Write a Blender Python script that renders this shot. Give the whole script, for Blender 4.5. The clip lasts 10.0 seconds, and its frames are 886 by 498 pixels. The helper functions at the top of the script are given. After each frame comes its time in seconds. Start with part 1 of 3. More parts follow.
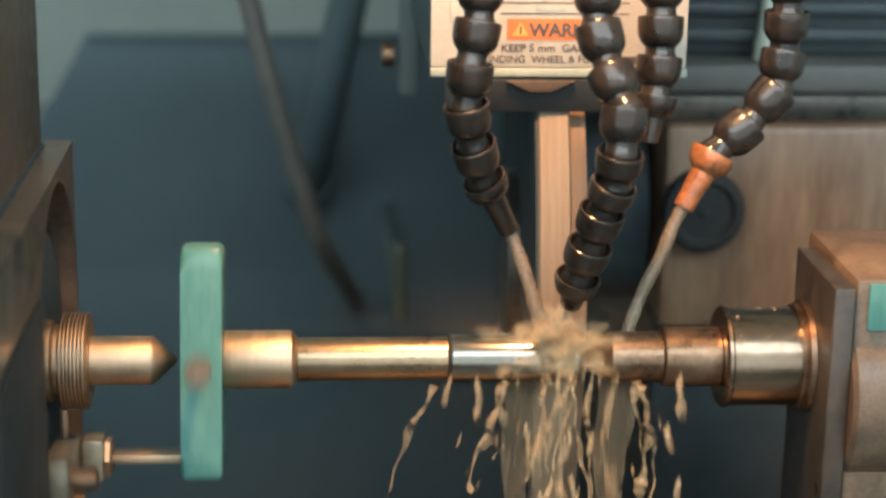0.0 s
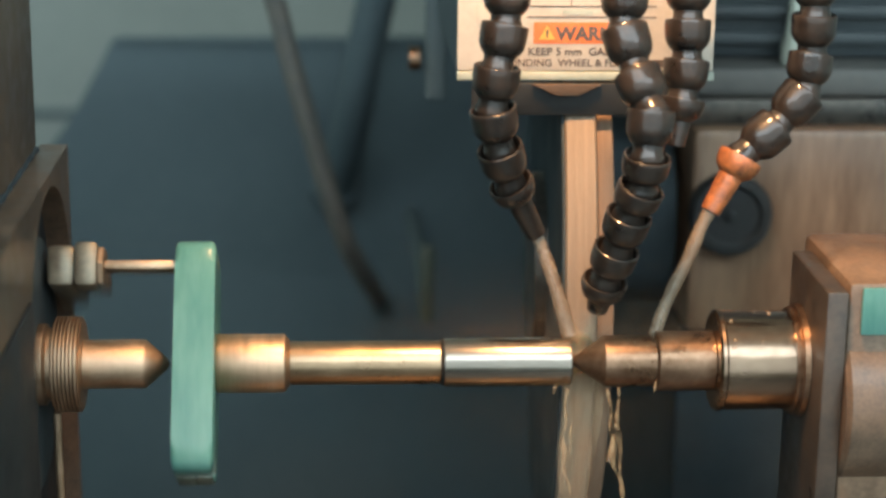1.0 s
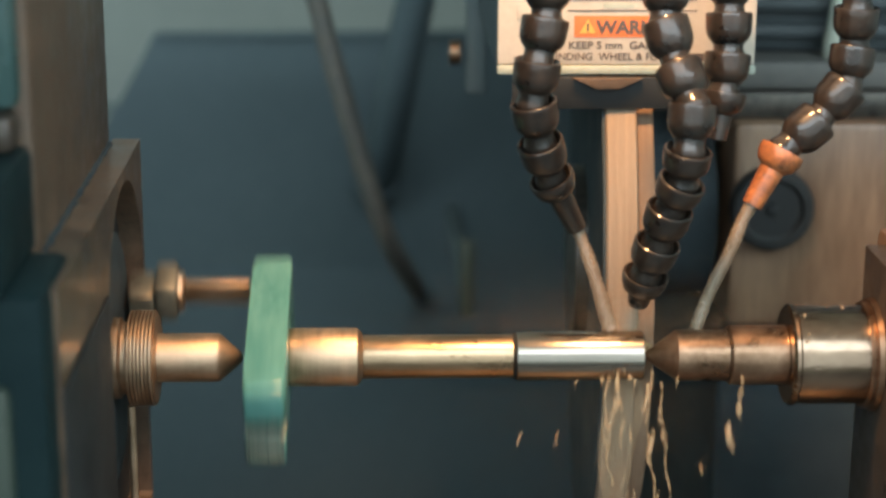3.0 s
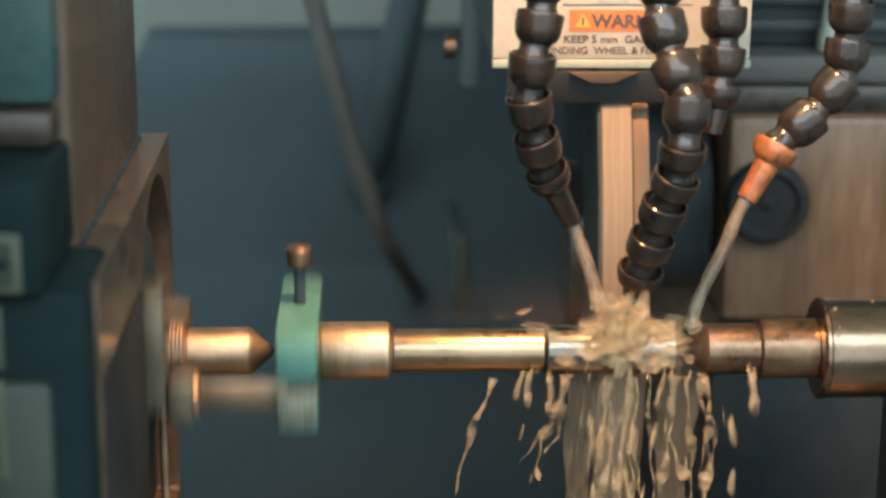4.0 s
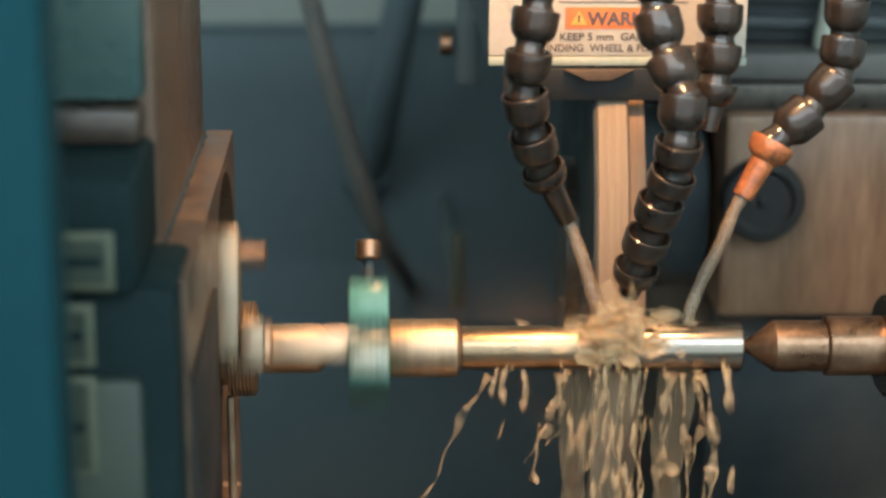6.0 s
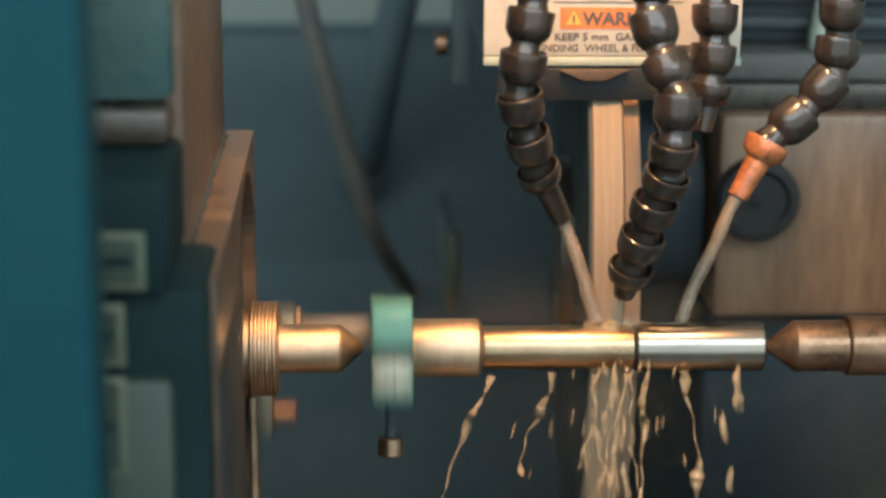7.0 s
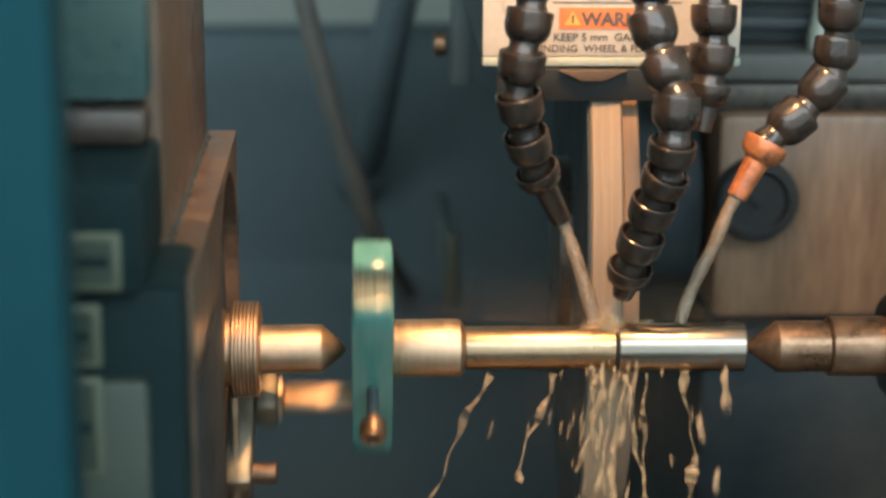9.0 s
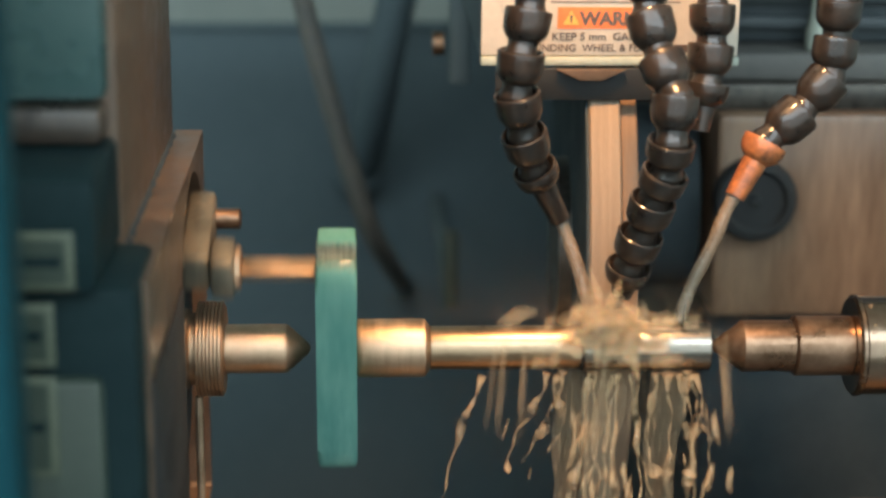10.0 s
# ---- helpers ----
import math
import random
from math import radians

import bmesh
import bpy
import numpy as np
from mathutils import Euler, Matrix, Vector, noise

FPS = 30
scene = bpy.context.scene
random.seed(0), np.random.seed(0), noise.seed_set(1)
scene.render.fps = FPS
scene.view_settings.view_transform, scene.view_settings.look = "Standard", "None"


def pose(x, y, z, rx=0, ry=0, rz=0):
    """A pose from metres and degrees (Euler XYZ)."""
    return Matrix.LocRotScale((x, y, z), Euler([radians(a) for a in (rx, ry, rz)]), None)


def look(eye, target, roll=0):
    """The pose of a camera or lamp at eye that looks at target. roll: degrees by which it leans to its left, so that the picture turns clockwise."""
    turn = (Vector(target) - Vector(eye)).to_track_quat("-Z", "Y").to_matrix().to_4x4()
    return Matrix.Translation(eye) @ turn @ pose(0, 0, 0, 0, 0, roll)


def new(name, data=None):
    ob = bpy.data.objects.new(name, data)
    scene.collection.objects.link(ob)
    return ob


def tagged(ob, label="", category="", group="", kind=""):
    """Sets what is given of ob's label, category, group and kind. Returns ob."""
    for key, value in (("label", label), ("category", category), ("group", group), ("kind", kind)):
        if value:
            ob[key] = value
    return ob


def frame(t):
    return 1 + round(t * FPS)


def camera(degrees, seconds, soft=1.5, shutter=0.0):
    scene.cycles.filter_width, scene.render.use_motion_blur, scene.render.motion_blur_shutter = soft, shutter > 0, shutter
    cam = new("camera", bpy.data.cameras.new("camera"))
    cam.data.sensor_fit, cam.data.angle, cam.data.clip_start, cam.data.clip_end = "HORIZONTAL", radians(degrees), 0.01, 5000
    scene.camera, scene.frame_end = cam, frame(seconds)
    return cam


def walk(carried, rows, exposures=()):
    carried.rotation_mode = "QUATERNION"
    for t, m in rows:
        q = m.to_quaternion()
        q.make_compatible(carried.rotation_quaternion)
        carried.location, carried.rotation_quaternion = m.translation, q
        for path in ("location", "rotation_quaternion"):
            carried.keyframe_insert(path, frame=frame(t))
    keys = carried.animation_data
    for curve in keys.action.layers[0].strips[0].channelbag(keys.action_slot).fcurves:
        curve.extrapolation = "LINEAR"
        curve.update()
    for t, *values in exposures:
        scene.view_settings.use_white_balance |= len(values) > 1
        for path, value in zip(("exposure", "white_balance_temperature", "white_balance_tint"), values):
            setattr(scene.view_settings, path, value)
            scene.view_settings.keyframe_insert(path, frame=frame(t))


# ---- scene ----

# ---------------------------------------------------------------- camera
cam = camera(26.0, 10.0, soft=2.9, shutter=0.19)
cam.data.dof.use_dof = True
cam.data.dof.focus_distance = 1.02
cam.data.dof.aperture_fstop = 4.4
ZS = 1.10                      # height of the spindle axis
EYE = (-0.0422, -0.9637, 1.4318)
FOC = 3396.0
# seconds, drift of the view in thousandths of the focal length (right, down)
DRIFT = [(0, -92.4, 22.8), (0.5, -60.7, 30.8), (1, -45.2, 29.3), (1.5, -18.2, 27.7), (2, 14.2, 26.2), (2.5, 26.6, 24.7),
         (3.2, 26.0, 16.0), (4, 17.8, 8.2), (4.5, 16.3, 6.7), (5, 13.0, 5.2), (5.5, 14.5, 3.8), (6.2, 8.0, 3.8),
         (7, 1.7, 3.8), (7.5, 0, 0), (8, -3.3, 1.1), (8.5, -2.7, 2.7), (9, -0.2, 4.4), (9.5, 1.7, 3.1), (10, -2.9, 3.4)]


def view(dx, dy):
    """The camera's pose with the view turned by dx, dy from its rest."""
    m = look((0, 0, 0), (math.sin(radians(2.48)) * math.cos(radians(16.1)), math.cos(radians(2.48)) * math.cos(radians(16.1)), -math.sin(radians(16.1))), 0.5)
    turn = Matrix.Rotation(math.atan(dx / FOC), 4, "Y") @ Matrix.Rotation(math.atan(dy / FOC), 4, "X")
    return Matrix.Translation(EYE) @ m @ turn


walk(cam, [(t, view(dx, dy)) for t, dx, dy in DRIFT])

# ---------------------------------------------------------------- light
world = bpy.data.worlds.new("workshop_air")
scene.world = world
world.use_nodes = True
world.node_tree.nodes["Background"].inputs[0].default_value = (0.16, 0.30, 0.36, 1)
world.node_tree.nodes["Background"].inputs[1].default_value = 0.5


def area_lamp(name, at, to, size, watts, colour):
    d = bpy.data.lights.new(name, "AREA")
    d.shape, d.size, d.size_y, d.energy, d.color = "RECTANGLE", size[0], size[1], watts, colour
    ob = new(name, d)
    ob.matrix_world = look(at, to)
    return ob


def spot_lamp(name, at, to, degrees, blend, radius, watts, colour):
    d = bpy.data.lights.new(name, "SPOT")
    d.spot_size, d.spot_blend, d.shadow_soft_size, d.energy, d.color = radians(degrees), blend, radius, watts, colour
    ob = new(name, d)
    ob.matrix_world = look(at, to)
    return ob


spot_lamp("work_lamp", (0.04, -0.18, ZS + 0.58), (0.085, 0.010, ZS + 0.0), 60, 0.8, 0.045, 31, (1.0, 0.51, 0.21))
area_lamp("roof_light", (0.0, -1.75, 2.85), (0.05, 0.3, 1.1), (4.6, 1.5), 132, (0.75, 0.89, 0.96))
# unseen fill added behind the camera to lift the low shadows
area_lamp("front_fill", (0.1, -2.75, 1.7), (0.1, 0.3, 1.12), (5.6, 2.2), 56, (0.75, 0.90, 0.97))
scene.view_settings.exposure = 0.08


# ---------------------------------------------------------------- materials
def mat(name, a, b, rough=0.5, metal=0.0, scale=30.0, bump=0.15, fine=250.0, stretch=(1, 1, 1), coat=0.0, rough_var=0.15, emit=None, alpha=1.0, subsurf=0.0, trans=0.0, ragged=0):
    """Two colours mixed by a coarse stain noise and a fine grain, with bump and uneven roughness."""
    m = bpy.data.materials.new(name)
    m.use_nodes = True
    nt = m.node_tree
    n, l = nt.nodes, nt.links
    bs = n["Principled BSDF"]
    tc = n.new("ShaderNodeTexCoord")
    mp = n.new("ShaderNodeMapping")
    mp.inputs["Scale"].default_value = stretch
    l.new(tc.outputs["Object"], mp.inputs["Vector"])
    n1, n2 = n.new("ShaderNodeTexNoise"), n.new("ShaderNodeTexNoise")
    n1.inputs["Scale"].default_value, n1.inputs["Detail"].default_value, n1.inputs["Roughness"].default_value = scale, 6, 0.65
    n2.inputs["Scale"].default_value, n2.inputs["Detail"].default_value = fine, 3
    for k in (n1, n2):
        l.new(mp.outputs["Vector"], k.inputs["Vector"])
    ad = n.new("ShaderNodeMath")
    ad.operation = "MULTIPLY_ADD"
    ad.inputs[1].default_value = 0.35
    l.new(n2.outputs["Fac"], ad.inputs[0])
    l.new(n1.outputs["Fac"], ad.inputs[2])
    ramp = n.new("ShaderNodeValToRGB")
    ramp.color_ramp.elements[0].position, ramp.color_ramp.elements[1].position = 0.5, 0.88
    ramp.color_ramp.elements[0].color, ramp.color_ramp.elements[1].color = (*a, 1), (*b, 1)
    l.new(ad.outputs[0], ramp.inputs["Fac"])
    l.new(ramp.outputs["Color"], bs.inputs["Base Color"])
    rr = n.new("ShaderNodeMapRange")
    rr.inputs["From Min"].default_value, rr.inputs["From Max"].default_value = 0.3, 0.7
    rr.inputs["To Min"].default_value, rr.inputs["To Max"].default_value = max(0.03, rough - rough_var), min(1, rough + rough_var)
    l.new(n1.outputs["Fac"], rr.inputs["Value"])
    l.new(rr.outputs["Result"], bs.inputs["Roughness"])
    bp = n.new("ShaderNodeBump")
    bp.inputs["Strength"].default_value, bp.inputs["Distance"].default_value = bump, 0.001
    l.new(ad.outputs[0], bp.inputs["Height"])
    l.new(bp.outputs["Normal"], bs.inputs["Normal"])
    bs.inputs["Metallic"].default_value = metal
    bs.inputs["Coat Weight"].default_value = coat
    bs.inputs["Coat Roughness"].default_value = 0.12
    bs.inputs["Subsurface Weight"].default_value = subsurf
    bs.inputs["Subsurface Radius"].default_value = (0.004, 0.003, 0.002)
    bs.inputs["Transmission Weight"].default_value = trans
    bs.inputs["Alpha"].default_value = alpha
    if ragged:
        n3, r3 = n.new("ShaderNodeTexNoise"), n.new("ShaderNodeMapRange")
        n3.inputs["Scale"].default_value, n3.inputs["Detail"].default_value = ragged, 3
        r3.inputs["From Min"].default_value, r3.inputs["From Max"].default_value = 0.34, 0.74
        r3.inputs["To Min"].default_value, r3.inputs["To Max"].default_value = 0.0, alpha
        l.new(tc.outputs["Object"], n3.inputs["Vector"])
        l.new(n3.outputs["Fac"], r3.inputs["Value"])
        l.new(r3.outputs["Result"], bs.inputs["Alpha"])
    return m


M_STEEL = mat("ground_steel", (0.235, 0.205, 0.172), (0.335, 0.298, 0.255), 0.22, 1, 40, 0.06, 500, (0.15, 1, 1), rough_var=0.06)
M_TURNED = mat("turned_steel", (0.42, 0.30, 0.20), (0.57, 0.425, 0.30), 0.47, 1, 120, 0.14, 900, (4, 0.3, 0.3), rough_var=0.12)
M_WETSTEEL = mat("coolant_wet_steel", (0.31, 0.208, 0.126), (0.46, 0.33, 0.215), 0.31, 1, 55, 0.10, 600, (0.5, 1, 1), rough_var=0.09)
M_SLEEVE = mat("polished_sleeve_steel", (0.205, 0.132, 0.090), (0.33, 0.238, 0.168), 0.23, 1, 28, 0.06, 260, (0.6, 1, 1), coat=0.3, rough_var=0.08)
M_ARM = mat("worn_driver_steel", (0.125, 0.115, 0.085), (0.25, 0.22, 0.165), 0.42, 0.6, 60, 0.25, 350)
M_CENTRE = mat("centre_steel", (0.40, 0.29, 0.195), (0.55, 0.41, 0.29), 0.50, 1, 60, 0.12, 400, rough_var=0.12)
M_RUSTY = mat("coolant_stained_steel", (0.135, 0.078, 0.046), (0.285, 0.188, 0.126), 0.34, 0.9, 45, 0.12, 300, rough_var=0.14)
M_DARKSTEEL = mat("dark_oily_steel", (0.045, 0.045, 0.042), (0.13, 0.118, 0.10), 0.38, 0.7, 40, 0.15, 300)
M_CAST = mat("stained_casting", (0.082, 0.057, 0.040), (0.135, 0.088, 0.058), 0.50, 0.1, 60, 0.14, 420, coat=0.15)
M_TAILCAST = mat("golden_stained_casting", (0.085, 0.055, 0.034), (0.22, 0.143, 0.090), 0.42, 0.1, 26, 0.35, 300, coat=0.3)
M_BLACK = mat("black_oily_paint", (0.026, 0.038, 0.043), (0.040, 0.052, 0.057), 0.55, 0, 20, 0.2, 200)
M_PANEL = mat("dark_green_panel_paint", (0.0065, 0.0185, 0.021), (0.012, 0.027, 0.029), 0.6, 0, 14, 0.1, 150)
M_DEEP = mat("matte_blue_black", (0.032, 0.046, 0.053), (0.047, 0.062, 0.070), 0.65, 0, 30, 0.2, 200)
M_CASTTOP = mat("worn_casting_edge", (0.058, 0.040, 0.028), (0.158, 0.104, 0.067), 0.45, 0.1, 34, 0.3, 500, coat=0.2)
M_BLOCK = mat("oily_dark_block", (0.036, 0.030, 0.025), (0.080, 0.058, 0.042), 0.40, 0.2, 40, 0.2, 300, coat=0.3)
M_TAN = mat("tan_machine_paint", (0.13, 0.078, 0.047), (0.29, 0.185, 0.115), 0.46, 0, 14, 0.15, 160, (1.6, 1, 0.22), coat=0.15)
M_TEAL = mat("teal_enamel", (0.056, 0.174, 0.153), (0.106, 0.250, 0.217), 0.17, 0, 38, 0.28, 180, (1.4, 1, 0.35), coat=0.1, rough_var=0.05)
M_TEALWORN = mat("worn_milled_end", (0.075, 0.115, 0.095), (0.20, 0.215, 0.17), 0.32, 0.35, 60, 0.55, 420, (9, 0.5, 0.5), coat=0.5)
M_TEALBODY = mat("blue_green_panel_paint", (0.0035, 0.036, 0.047), (0.0055, 0.046, 0.057), 0.7, 0, 10, 0.08, 150)
M_COVER = mat("grey_green_glossy_paint", (0.045, 0.092, 0.090), (0.062, 0.112, 0.106), 0.32, 0, 14, 0.08, 150)
M_GREEN = mat("grey_green_panel_paint", (0.034, 0.050, 0.039), (0.050, 0.068, 0.052), 0.5, 0, 16, 0.1, 150)
M_NAVY = mat("dark_machine_interior", (0.062, 0.092, 0.104), (0.085, 0.117, 0.129), 0.8, 0, 9, 0.2, 120)
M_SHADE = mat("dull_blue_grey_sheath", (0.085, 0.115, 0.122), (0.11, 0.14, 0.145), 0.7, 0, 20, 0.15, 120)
M_GREY = mat("pale_workshop_wall", (0.74, 0.78, 0.72), (0.80, 0.83, 0.77), 0.8, 0, 3, 0.1, 60)
M_RUBBER = mat("worn_rubber_hose", (0.100, 0.105, 0.100), (0.170, 0.150, 0.125), 0.6, 0, 60, 0.25, 300)
M_HOSE = mat("black_wet_plastic", (0.010, 0.0088, 0.0078), (0.030, 0.021, 0.0155), 0.36, 0, 70, 0.30, 350, coat=0.6, rough_var=0.14)
M_HOSE.node_tree.nodes["Principled BSDF"].inputs["Coat Roughness"].default_value = 0.05
M_ORANGE = mat("orange_nozzle_plastic", (0.10, 0.040, 0.020), (0.44, 0.145, 0.045), 0.38, 0, 110, 0.25, 400, coat=0.35)
M_WHEEL = mat("abrasive_wheel", (0.175, 0.130, 0.092), (0.265, 0.205, 0.148), 0.85, 0, 60, 0.4, 900, (6, 0.2, 0.2))
M_WHEELSTEP = mat("worn_wheel_shoulder", (0.15, 0.095, 0.06), (0.22, 0.15, 0.10), 0.8, 0, 60, 0.4, 900, (6, 0.2, 0.2))
M_SIGN = mat("cream_sign_plate", (0.46, 0.405, 0.33), (0.57, 0.515, 0.43), 0.42, 0, 25, 0.08, 260, coat=0.2)
M_SIGNEDGE = mat("grey_green_sign_edge", (0.26, 0.30, 0.25), (0.38, 0.41, 0.35), 0.5, 0, 30, 0.15, 260)
M_PRINT = mat("dark_print", (0.07, 0.055, 0.05), (0.11, 0.09, 0.08), 0.5, 0, 80, 0.02)
M_ORPRINT = mat("orange_print", (0.58, 0.14, 0.04), (0.64, 0.19, 0.06), 0.45, 0, 60, 0.02)
M_YEL = mat("yellow_print", (0.60, 0.32, 0.06), (0.65, 0.38, 0.1), 0.45, 0, 60, 0.02)
M_COOL = mat("milky_coolant", (0.64, 0.41, 0.21), (0.88, 0.64, 0.37), 0.12, 0, 220, 0.9, 500, coat=0.8, trans=0.3, rough_var=0.06, alpha=0.66, ragged=95)
M_JET = mat("coolant_jet_water", (0.155, 0.118, 0.080), (0.29, 0.215, 0.148), 0.22, 0, 60, 0.5, 200, (4, 4, 0.4), coat=0.3, alpha=0.66)
M_FILM = mat("thin_coolant", (0.60, 0.38, 0.19), (0.86, 0.61, 0.35), 0.12, 0, 130, 0.9, 380, coat=0.7, trans=0.3, alpha=0.55, ragged=95)
M_PALE = mat("pale_panel_paint", (0.215, 0.242, 0.224), (0.26, 0.286, 0.262), 0.8, 0, 3, 0.1, 60)
M_SHEET = mat("coolant_sheet", (0.46, 0.31, 0.18), (0.66, 0.47, 0.29), 0.15, 0, 70, 0.8, 260, (3, 3, 0.3), alpha=0.24)
M_MIST = mat("coolant_spray", (0.92, 0.62, 0.34), (0.97, 0.73, 0.45), 0.9, 0, 90, 0.0, 200, alpha=0.19, ragged=45, subsurf=0.25)
M_LEDGE = mat("grey_ledge_paint", (0.066, 0.069, 0.065), (0.102, 0.102, 0.095), 0.55, 0, 16, 0.15, 160)
# near-black; also paints the shade in the workhead opening and guard gap
M_NEARBLACK = mat("near_black_matte", (0.008, 0.010, 0.011), (0.015, 0.018, 0.019), 0.7, 0, 30, 0.2, 200)
M_FLOOR = mat("oily_concrete", (0.10, 0.10, 0.10), (0.2, 0.19, 0.18), 0.7, 0, 4, 0.2, 60)
M_LABEL = mat("pale_green_label", (0.080, 0.098, 0.068), (0.112, 0.130, 0.090), 0.5, 0, 30, 0.05)


# ---------------------------------------------------------------- shape helpers
for m_, level in ((M_TEALBODY, 0.12), (M_PANEL, 0.1), (M_HOSE, 0.25), (M_CAST, 0.3), (M_DEEP, 0.1), (M_TEAL, 0.2)):
    m_.node_tree.nodes["Principled BSDF"].inputs["Specular IOR Level"].default_value = level


def part(name, bm, material, parent=None, label="", smooth=True):
    """Links a bmesh as one mesh object, under a thing where one is given."""
    me = bpy.data.meshes.new(name)
    bmesh.ops.recalc_face_normals(bm, faces=bm.faces)
    bm.to_mesh(me)
    bm.free()
    me.materials.append(material)
    if smooth:
        me.shade_smooth()
        me.set_sharp_from_angle(angle=radians(35))
    ob = new(name, me)
    if parent is not None:
        ob.parent = parent
    if label:
        ob["label"] = label
    return ob


def thing(name, label, category, m=None, group=""):
    ob = new(name)
    ob.empty_display_size = 0.02
    if m is not None:
        ob.matrix_world = m
    return tagged(ob, label, category, group)


def box(x0, x1, y0, y1, z0, z1, bevel=0.002, segs=2):
    bm = bmesh.new()
    bmesh.ops.create_cube(bm, size=1)
    for v in bm.verts:
        v.co = ((x0 + x1) / 2 + v.co.x * (x1 - x0), (y0 + y1) / 2 + v.co.y * (y1 - y0), (z0 + z1) / 2 + v.co.z * (z1 - z0))
    if bevel:
        bmesh.ops.bevel(bm, geom=bm.edges[:], offset=bevel, segments=segs, affect="EDGES", profile=0.5)
    return bm


def lathe(profile, m=None, n=48):
    """Turns (s, r) pairs about the x axis and closes the ends."""
    bm = bmesh.new()
    rings = []
    for s, r in profile:
        rings.append([bm.verts.new((s, max(r, 1e-5) * math.cos(2 * math.pi * k / n), max(r, 1e-5) * math.sin(2 * math.pi * k / n))) for k in range(n)])
    for a, b in zip(rings, rings[1:]):
        for k in range(n):
            bm.faces.new((a[k], a[(k + 1) % n], b[(k + 1) % n], b[k]))
    bm.faces.new(rings[0][::-1])
    bm.faces.new(rings[-1])
    if m is not None:
        bm.transform(m)
    return bm


def along(a, b):
    """A matrix that carries the x axis from a towards b."""
    d = Vector(b) - Vector(a)
    return Matrix.Translation(a) @ d.to_track_quat("X", "Z").to_matrix().to_4x4()


def tube(points, radii, n=14, wob=0.0, seed=0):
    """A round tube through points with a radius at each."""
    rnd = random.Random(seed)
    bm = bmesh.new()
    pts = [Vector(p) for p in points]
    rings = []
    for i, p in enumerate(pts):
        d = (pts[min(i + 1, len(pts) - 1)] - pts[max(i - 1, 0)]).normalized()
        q = d.to_track_quat("Z", "Y").to_matrix()
        r = radii[i] if isinstance(radii, (list, tuple)) else radii
        rings.append([bm.verts.new(p + q @ Vector((math.cos(2 * math.pi * k / n), math.sin(2 * math.pi * k / n), 0)) * r * (1 + wob * rnd.uniform(-1, 1))) for k in range(n)])
    for a, b in zip(rings, rings[1:]):
        for k in range(n):
            bm.faces.new((a[k], a[(k + 1) % n], b[(k + 1) % n], b[k]))
    bm.faces.new(rings[0][::-1])
    bm.faces.new(rings[-1])
    return bm


def smooth_points(points, steps=6):
    """A rounded path through points."""
    ps = [Vector(p) for p in points]
    ps = [ps[0] * 2 - ps[1]] + ps + [ps[-1] * 2 - ps[-2]]
    out = []
    for i in range(1, len(ps) - 2):
        p0, p1, p2, p3 = ps[i - 1:i + 3]
        for k in range(steps):
            t = k / steps
            out.append(0.5 * (2 * p1 + (p2 - p0) * t + (2 * p0 - 5 * p1 + 4 * p2 - p3) * t * t + (3 * p1 - p0 - 3 * p2 + p3) * t ** 3))
    return out + [ps[-2]]


def prism(outline, y0, y1, bevel=0.003):
    """An outline in x, z carried from y0 to y1."""
    bm = bmesh.new()
    a = [bm.verts.new((x, y0, z)) for x, z in outline]
    b = [bm.verts.new((x, y1, z)) for x, z in outline]
    bm.faces.new(a)
    bm.faces.new(b[::-1])
    for k in range(len(a)):
        bm.faces.new((a[k], b[k], b[(k + 1) % len(a)], a[(k + 1) % len(a)]))
    if bevel:
        bmesh.ops.bevel(bm, geom=bm.edges[:], offset=bevel, segments=2, affect="EDGES", profile=0.5)
    return bm


def writing(words, size, width, at, material, parent, name="lettering", bold=0.0):
    """Print in the built-in font, drawn out to a width, on a plane that faces the operator's side."""
    cu = bpy.data.curves.new(name, "FONT")
    cu.body, cu.size, cu.extrude, cu.offset = words, size, 0.00025, bold
    cu.resolution_u = 4
    tmp = new(name, cu)
    bpy.context.view_layer.update()
    me = bpy.data.meshes.new_from_object(tmp.evaluated_get(bpy.context.evaluated_depsgraph_get()))
    bpy.data.objects.remove(tmp)
    me.materials.clear()
    me.materials.append(material)
    k = width / max(v.co.x for v in me.vertices)
    me.transform(Matrix.Diagonal((k, 1, 1, 1)))
    ob = new(name, me)
    ob.parent = parent
    ob.matrix_local = pose(*at, 90, 0, 0)
    return ob


# ---------------------------------------------------------------- the table's travel and the work's turning
TRAVEL_T = [0, 0.5, 1, 1.25, 1.5, 1.75, 2, 2.5, 4, 4.5, 5, 5.5, 6.6, 6.8, 7, 8, 8.5, 9, 9.5, 10]
TRAVEL_X = [-70.3, -79.3, -88.2, -91.3, -92.6, -92.3, -90.0, -80.6, -52.4, -43.1, -33.4, -23.9, -2.6, -0.2, 0, 0, -0.3, -9.1, -17.8, -26.9]


def travel(t):
    return 0.001 * float(np.interp(t, TRAVEL_T, TRAVEL_X))


def turn(t):
    """Degrees by which the driver has turned: 0 with its pin on top, growing towards the operator's side."""
    first, last = 60.5 - 1639.2 * (min(t, 5.7) - 4.9), 97 - 3600 - 1641.0 * (max(t, 6.8) - 7.1)
    if t <= 5.7:
        return first
    if t >= 6.8:
        return last
    return first + (last - first) * (t - 5.7) / 1.1


SLIDING, TURNING, CARRIERS = [], [], []
LAG = -7.0                     # the carrier lies this far behind the driving pin
REST = pose(travel(0), 0, ZS)


